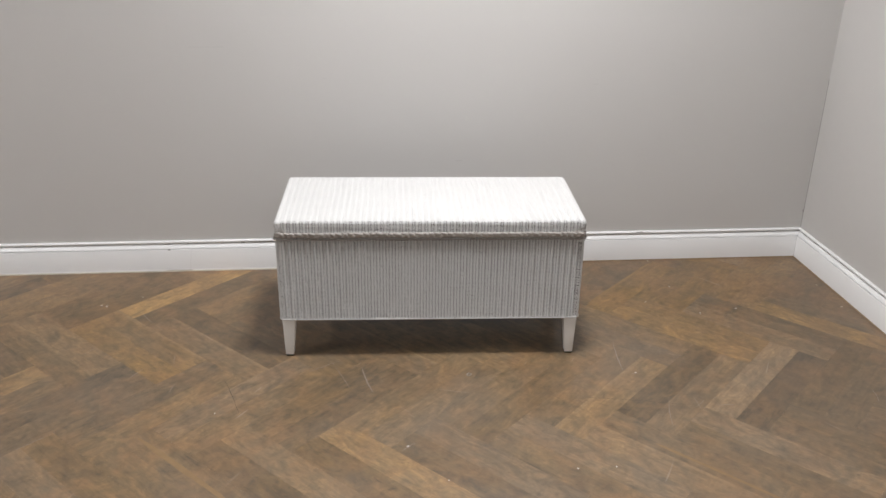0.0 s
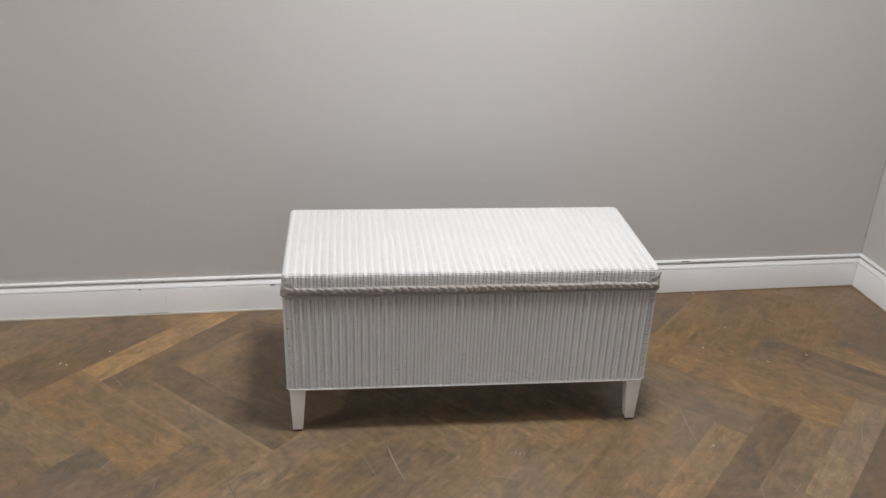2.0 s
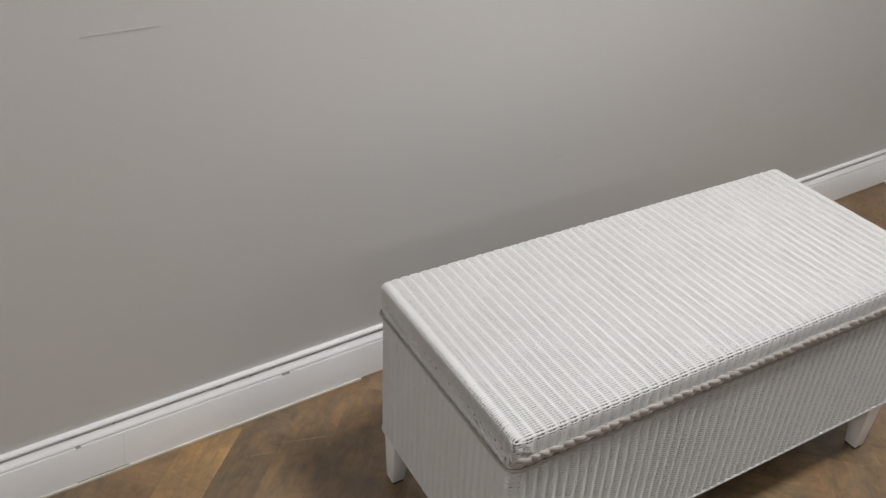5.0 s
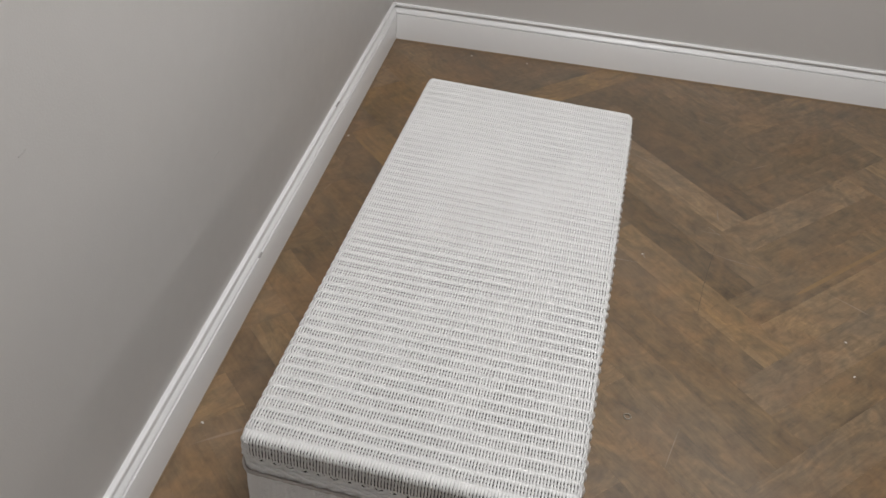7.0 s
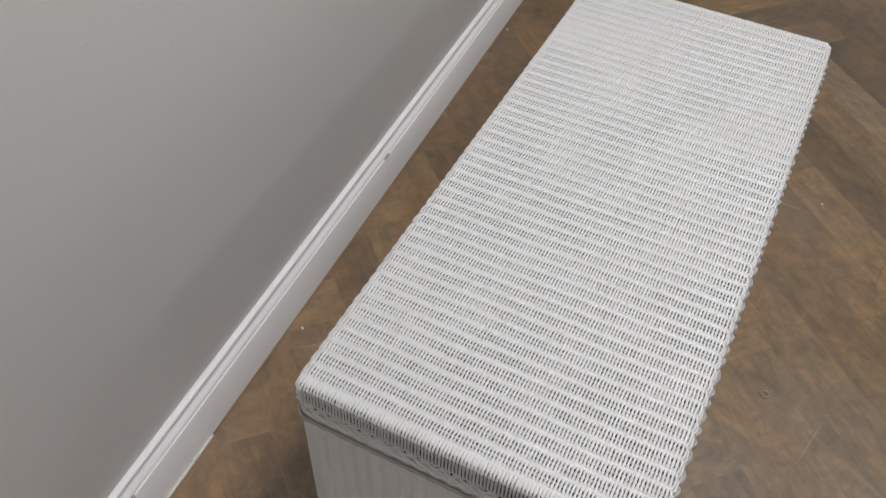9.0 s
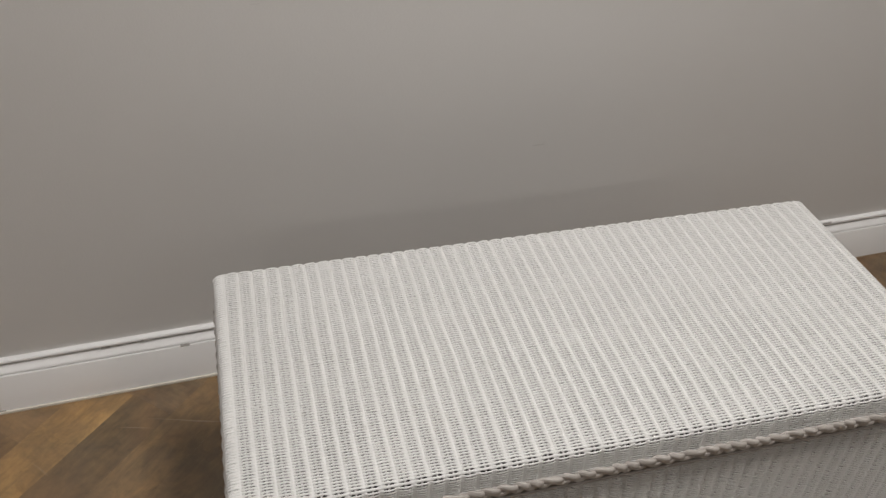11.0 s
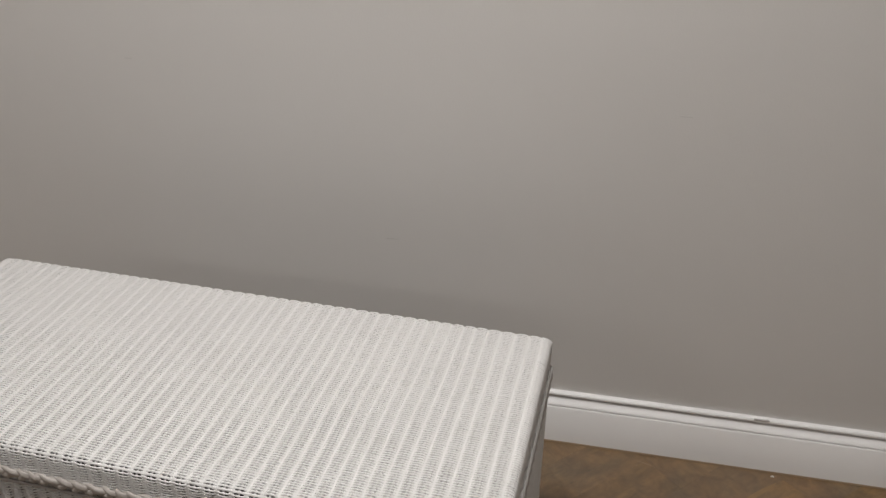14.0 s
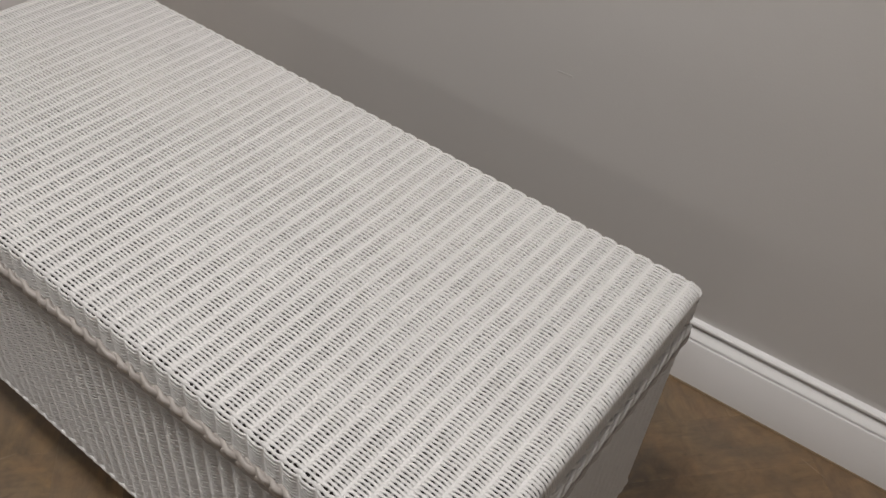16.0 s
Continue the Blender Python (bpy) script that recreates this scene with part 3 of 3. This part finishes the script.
corner = np.exp(-((np.hypot(ring[:, 0] - 0.492, ring[:, 1] - 0.002)) / 0.013) ** 2) + 0.5 * np.exp(-((np.hypot(ring[:, 0] + 0.497, ring[:, 1] - 0.004)) / 0.010) ** 2)
ends = np.clip((np.abs(ring[:, 2]) - 0.6) / 0.4, 0, 1)   # thick paint fills the weave of both ends
filled = np.ones((S, 1)) * (1 + 0.55 * ends)[None, :]
clogged = (0.44 - 0.22 * np.clip((ring[:, 0] + 0.45) / 0.5, 0, 1))[None, :]   # thicker paint towards one end
v, q = strands(P, N, A, ring[:, 4], True, rng, 0.262, 0.0026, BODY_WEFT, 0.18, 0.0, clogged, corner, 0.0042, 0.0, filled, 0.53, 2.1, 1.55)
# core of the body, coloured near-black for the shade between strands
body = part("body", boxed((-BX + 0.005, BY0 + 0.005, BZ0 - 0.001), (BX - 0.005, BY1 - 0.005, BZ1 + 0.001), 0.004), GAP_SHADE, box, "sides covered in white woven cord with upright ribs")
tagged(link("weave", grid_mesh("weave", v, q), CORD, body, "", True), kind="stuff")

upright = part("rib", strip([(Vector((0, -0.0012, z)), Vector((0, -1, 0)), (1, 0, 0)) for z in (BZ0, (BZ0 + BZ1) / 2, BZ1)], 0.0033, 5, 0, math.pi, 0.4), CORD, body, "", True)
placed = False
for x, y, nx, ny, ph in ring:
    if abs(ph % 1 - 0.5) > 0.01:
        continue
    ob = upright
    if placed:
        ob = upright.copy()
        scene.collection.objects.link(ob)
    placed = True
    ob.location, ob.rotation_euler = (x, y, 0), (0, 0, math.atan2(nx, -ny))


def cord(name, path, radius, parent, label="", closed=True, sides=8, twist=0.0, lobes=2, flat=1.0, material=None):
    """A round or two-ply cord along a path of points."""
    n = len(path)
    verts = []
    for i, p in enumerate(path):
        p = Vector(p)
        a, b = Vector(path[(i - 1) % n]), Vector(path[(i + 1) % n])
        if not closed and i == 0:
            a = p
        if not closed and i == n - 1:
            b = p
        t = (b - a).normalized()
        u = Vector((0, 0, 1)) if abs(t.z) < 0.8 else Vector((1, 0, 0))
        s = t.cross(u).normalized()
        u = s.cross(t)
        for j in range(sides):
            an = 2 * math.pi * j / sides
            r = radius * (1 + (0.28 if lobes == 2 else 0.10) * math.cos(lobes * an + twist * i)) if twist else radius
            verts.append(p + s * (flat * r * math.cos(an)) + u * (r * math.sin(an)))
    return link(name, grid_mesh(name, [tuple(v) for v in verts], tube_quads(n, sides, True, closed)), material or CORD, parent, label, True)


def loop_at(z, out, step=0.006):
    pts = []
    for x, y, nx, ny, ph in round_rect(np.arange(0, 1, 0.25)):
        pts.append((x + nx * out, y + ny * out, z))
    return pts


cord("bottom_cord", loop_at(BZ0 + 0.0003, 0.0022), 0.0025, body, "white cord edging under the woven sides", True, 8, 1.9)
cord("top_cord", loop_at(0.4390, 0.0062), 0.0027, body, "thin grubby white twisted cord below the lid, shade in its colour", True, 6, 1.3, 2, 1.0, ROPE)
# loose two-strand plait along the top of both ends, and the looped lower edge of the lid above it
for side in (-1, 1):
    for k in (0, 1):
        path = []
        for i in range(141):
            y = BY0 + 0.012 + (BY1 - BY0 - 0.024) * i / 140
            a = 2 * math.pi * y / 0.046 + math.pi * k + 0.6 * math.sin(y * 31.0)
            loose = 1.0 if side > 0 else 0.5
            path.append((side * (BX + 0.0036 + 0.0015 * math.cos(a)), y, BZ1 - 0.0075 - 0.004 * loose + (0.0062 + 0.0012 * math.sin(y * 57.0)) * loose * math.sin(a)))
        cord("end_plait", path, 0.0018 + 0.0009 * loose, body, "loose white cord plait under the lid", False, 6)
    path = []
    for i in range(301):
        y = LY0 + RC + (LY1 - LY0 - 2 * RC) * i / 300
        a = 2 * math.pi * y / (2 * WEFT)
        path.append((side * (LX + 0.0006 + 0.0008 * math.cos(a)), y, LZ0 + 0.0078 + 0.0016 * math.sin(a)))
    cord("end_loops", path, 0.0014, lid, "looped lower edge of the woven lid", False, 5)

# thick three-strand plait along the lid's lower front edge, its ends tucked round the corners
rope_half, rope_z = LX + 0.001, LZ0 - 0.0022
for k in range(3):
    path = []
    n = 560
    for i in range(n + 1):
        x = -rope_half + 2 * rope_half * i / n
        a = 2 * math.pi * (x / 0.0640 + k / 3) + 0.35 * math.sin(x * 41.0) + 0.25 * math.sin(x * 97.0 + 1)
        bend = 0.010 * max(0, (abs(x) - 0.488) / 0.016) ** 2
        up = (0.0060 + 0.0006 * math.sin(x * 61.0)) * math.sin(a)
        path.append((x, LY0 - 0.0026 + bend + 0.0024 * math.sin(2 * a) - 0.28 * up, rope_z + up + 0.0007 * math.sin(x * 23.0)))
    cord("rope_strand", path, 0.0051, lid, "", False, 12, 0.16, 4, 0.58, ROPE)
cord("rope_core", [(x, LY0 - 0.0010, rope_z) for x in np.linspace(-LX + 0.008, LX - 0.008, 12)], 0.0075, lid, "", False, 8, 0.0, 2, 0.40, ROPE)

# crossed cord ends at the lid's two front corners
for side in (-1, 1):
    for k in range(5):
        path = []
        for i in range(13):
            f = i / 12
            a = math.pi / 2 * (1 - f)
            out = RC * 0.5 * (1 - f) + 0.0035 * math.sin(math.pi * f)
            path.append((side * (LX + 0.0012 - 0.0012 * k - (0.026 + 0.002 * k) * f ** 1.6), LY0 - 0.0022 + out * math.cos(a * 0.2) * (1 - f) - 0.0008 * (k % 2),
                         LZ1 - LR - 0.0045 * k * (1 - f) - f * (0.014 + 0.0032 * k) - 0.003 * math.sin(math.pi * f)))
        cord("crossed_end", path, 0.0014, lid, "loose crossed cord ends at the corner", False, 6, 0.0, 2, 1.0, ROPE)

# legs
def leg_mesh():
    """Front left leg: outer faces nearly upright, inner faces tapered, at the corner's local origin."""
    bm = bmesh.new()
    lo = [bm.verts.new(c) for c in ((0.0085, 0.0075, 0.006), (0.0365, 0.0075, 0.006), (0.0365, 0.0355, 0.006), (0.0085, 0.0355, 0.006))]
    hi = [bm.verts.new(c) for c in ((0.004, 0.004, 0.150), (0.049, 0.004, 0.150), (0.049, 0.049, 0.150), (0.004, 0.049, 0.150))]
    bm.faces.new(lo[::-1])
    bm.faces.new(hi)
    for i in range(4):
        j = (i + 1) % 4
        bm.faces.new((lo[i], lo[j], hi[j], hi[i]))
    bmesh.ops.bevel(bm, geom=list(bm.edges), offset=0.0022, segments=2, affect="EDGES", profile=0.5)
    return bm


for sx, sy in ((1, 1), (-1, 1), (1, -1), (-1, -1)):
    flip = Matrix.Diagonal((sx, sy, 1, 1))
    at = Matrix.Translation((-BX * sx, BY0 if sy > 0 else BY1, 0)) @ flip
    bm = leg_mesh()
    bmesh.ops.transform(bm, matrix=at, verts=bm.verts)
    if sx * sy < 0:
        bmesh.ops.reverse_faces(bm, faces=bm.faces)
    leg = part("leg", bm, LEG, box, "tapered white painted wooden leg", True)
    leg.data.set_sharp_from_angle(angle=radians(40))
    bm = boxed((0.0105, 0.0095, 0.0), (0.0345, 0.0335, 0.0065), 0.001)
    bmesh.ops.transform(bm, matrix=at, verts=bm.verts)
    if sx * sy < 0:
        bmesh.ops.reverse_faces(bm, faces=bm.faces)
    part("foot_glide", bm, RUBBER, leg, "black plastic foot glide")

# ---- small things on the floor ----
def ring_thing(x, y):
    bm = bmesh.new()
    n, m, R, r = 24, 8, 0.0072, 0.0017
    vs = [[bm.verts.new(((R + r * math.cos(b)) * math.cos(a), (R + r * math.cos(b)) * math.sin(a), r + r * math.sin(b)))
           for b in (2 * math.pi * j / m for j in range(m))] for a in (2 * math.pi * i / n for i in range(n))]
    for i in range(n):
        for j in range(m):
            bm.faces.new((vs[i][j], vs[(i + 1) % n][j], vs[(i + 1) % n][(j + 1) % m], vs[i][(j + 1) % m]))
    ob = part("plastic_ring", bm, RING, None, "", True)
    ob.location = (x, y, 0.0)
    tagged(ob, "small pale plastic ring lying on the wooden floor", "ring")


ring_thing(0.125, -0.123)


def chip(x, y, size, turn):
    bm = bmesh.new()
    r = random.Random(round((x * 31 + y * 17) * 1000))
    bmesh.ops.create_icosphere(bm, subdivisions=1, radius=1.0)
    for v in bm.verts:
        v.co *= r.uniform(0.7, 1.15)
        v.co = Vector((v.co.x * size, v.co.y * size * 0.55, (v.co.z + 0.75) * size * 0.30))
        v.co.z = max(v.co.z, 0)
    ob = part("paint_chip", bm, CHIP)
    ob.location, ob.rotation_euler = (x, y, 0.0), (0, 0, turn)
    tagged(ob, "tiny white paint chip lying on the wooden floor", "paint chip", "chips on the floor")


for i, (x, y, size) in enumerate(CHIPS):
    chip(x, y, size, i * 1.3)

# ---- ceiling lamps ----
def light_panel(x, y):
    top = tagged(new("ceiling_panel_light"), "square white ceiling light panel, switched on", "ceiling light", "ceiling light panels")
    top.location = (x, y, CEIL)
    for sx, sy, w, h in ((0, 0.29, 0.60, 0.02), (0, -0.29, 0.60, 0.02), (0.29, 0, 0.02, 0.56), (-0.29, 0, 0.02, 0.56)):
        part("frame_bar", boxed((sx - w / 2, sy - h / 2, -0.014), (sx + w / 2, sy + h / 2, 0.0), 0.002), TRIM, top)
    part("diffuser", boxed((-0.28, -0.28, -0.010), (0.28, 0.28, 0.0)), GLOW, top, "glowing diffuser sheet")


for lx, ly, watts, side in LAMPS:
    light_panel(lx, ly)

# ---- the floor: double herringbone of worn oak planks, its rows along the back wall ----
floor = structure("floor", boxed((LEFT - THICK, FRONT - THICK, -0.09), (0.36, THICK, -0.0121)), SUB, "worn grey-brown oak floor laid in double herringbone")
ALONG = math.radians(45) + SKEW
DU = Vector((math.cos(ALONG), math.sin(ALONG), 0))
DV = Vector((math.sin(ALONG), -math.cos(ALONG), 0))
PW, PL = 0.1003, 0.547
A0, B0 = 0.6513, 0.1366
GAP = 0.00004
tone = random.Random(11)


def plank_mesh(name, length):
    bm = boxed((0.0 + GAP, 0.0 + GAP, -0.012), (length - GAP, PW - GAP, 0.0))
    up = [e for e in bm.edges if e.verts[0].co.z > -0.001 and e.verts[1].co.z > -0.001]
    bmesh.ops.bevel(bm, geom=up, offset=0.00011, segments=1, affect="EDGES")
    return bm


me = bpy.data.meshes.new("plank")
bm = plank_mesh("plank", PL)
bm.to_mesh(me)
bm.free()
me.materials.append(OAK)
room_inv = ROOM.inverted()
EAST_OUT = EAST.to_3x3() @ Vector((1, 0, 0))
EDGES = [(EAST_OUT * 0.02, EAST_OUT), (Vector((0, 0.02, 0)), Vector((0, 1, 0))), (Vector((LEFT - 0.02, 0, 0)), Vector((-1, 0, 0))), (Vector((0, FRONT - 0.02, 0)), Vector((0, -1, 0)))]


def clip_to_room(bm, full):
    """Cuts a plank, given in its own frame, where it would run past the walls."""
    back = full.inverted()
    for point, normal in EDGES:
        bmesh.ops.bisect_plane(bm, geom=bm.verts[:] + bm.edges[:] + bm.faces[:], plane_co=back @ point, plane_no=back.to_3x3() @ normal, clear_outer=True)


far_v, far_f = [], []
for r in range(-9, 10):
    for i in range(-60, 61):
        for kind in ("u", "v"):
            for half in (0, 1):
                W = 2 * PW
                a = A0 + i * W + r * (W + PL)
                b = B0 + i * W + r * (W - PL)
                if kind == "u":
                    # runs along DU; side axis is DV
                    corner = DU * b + DV * (a + PW * half + PW)
                    m = Matrix.Translation(corner) @ Matrix.Rotation(ALONG, 4, "Z")
                else:
                    corner = DU * (b + PW * half) + DV * (a + W)
                    m = Matrix.Translation(corner) @ Matrix.Rotation(ALONG - math.pi / 2, 4, "Z")
                local = [room_inv @ m @ Vector(c) for c in ((0, 0, 0), (PL, 0, 0), (PL, PW, 0), (0, PW, 0))]
                if any(all((p - point).dot(normal) > 0 for p in local) for point, normal in EDGES):
                    continue
                inside = all((p - point).dot(normal) < 0 for p in local for point, normal in EDGES)
                c = m @ Vector((PL / 2, PW / 2, 0))
                near = -2.35 < c.x < 2.0 and -1.95 < c.y < 1.2
                g = tone.uniform(0.80, 1.22)
                w = tone.uniform(-0.05, 0.15)
                g = 1.0 + 1.3 * (TONES.get((kind, r, i, half), g) - 1.0)
                if near:
                    if inside:
                        data = me
                    else:
                        data = me.copy()
                        bm = bmesh.new()
                        bm.from_mesh(me)
                        clip_to_room(bm, room_inv @ m)
                        bm.to_mesh(data)
                        bm.free()
                    ob = new("plank", data)
                    ob.parent = floor
                    ob.matrix_basis = m
                    w += 0.16 * max(0, g - 1.15) + WARM.get((kind, r, i, half), 0.0)
                    ob.color = (g * (1 + w * 0.4), g, g * (1 - w), 1)
                else:
                    one = boxed((GAP, GAP, -0.012), (PL - GAP, PW - GAP, 0.0))
                    if not inside:
                        clip_to_room(one, room_inv @ m)
                    start = len(far_v)
                    one.verts.index_update()
                    far_v += [m @ v.co for v in one.verts]
                    far_f += [[start + v.index for v in f.verts] for f in one.faces]
                    one.free()
rest = bpy.data.meshes.new("far_planks")
rest.from_pydata(far_v, [], far_f)
tagged(link("far_planks", rest, OAK_FAR, floor), kind="stuff")


def scratch(x0, y0, x1, y1, width, seed, name="scratch", material=None, label="pale scratch in the varnish", taper=0.7):
    """A pale tapered mark in the varnish, a hair above the planks."""
    r = random.Random(seed)
    bm = bmesh.new()
    a, b = Vector((x0, y0, 0.0005)), Vector((x1, y1, 0.0005))
    side = (b - a).cross(Vector((0, 0, 1))).normalized()
    rows, n = [], 14
    bow = r.uniform(-0.006, 0.006) if taper > 0.5 else 0.0
    for k in range(n + 1):
        s = k / n
        w = width * 0.5 * (0.12 + max(0.0, math.sin(math.pi * s)) ** taper) * r.uniform(0.45 if taper > 0.5 else 0.75, 1.0)
        c = a.lerp(b, s) + side * (bow * math.sin(math.pi * s) + r.uniform(-0.0007, 0.0007))
        rows.append((bm.verts.new(c - side * w), bm.verts.new(c + side * w)))
    for p, q in zip(rows, rows[1:]):
        bm.faces.new((p[0], p[1], q[1], q[0]))
    bmesh.ops.recalc_face_normals(bm, faces=bm.faces)
    part(name, bm, material or SCUFF, floor, label)


for k, (x0, y0, x1, y1, width) in enumerate(SCRATCHES):
    scratch(x0, y0, x1, y1, width * 0.55, k)
for k, (x0, y0, x1, y1, width) in enumerate(((0.968, 0.755, 0.622, 0.378, 0.013), (-0.874, -0.444, -0.560, -0.732, 0.017), (0.648, -0.511, 0.946, -0.785, 0.012))):
    scratch(x0, y0, x1, y1, width, 50 + k, "sapwood_edge", SAPWOOD, "golden sapwood streak along a plank's edge", 0.2)
for k, (x0, y0, x1, y1, width) in enumerate(((0.820, -0.320, 0.490, -0.265, 0.0022), (-0.679, -0.134, -0.595, -0.337, 0.0024))):
    scratch(x0, y0, x1, y1, width, 70 + k, "crack", SCORE, "thin dark crack across the planks")
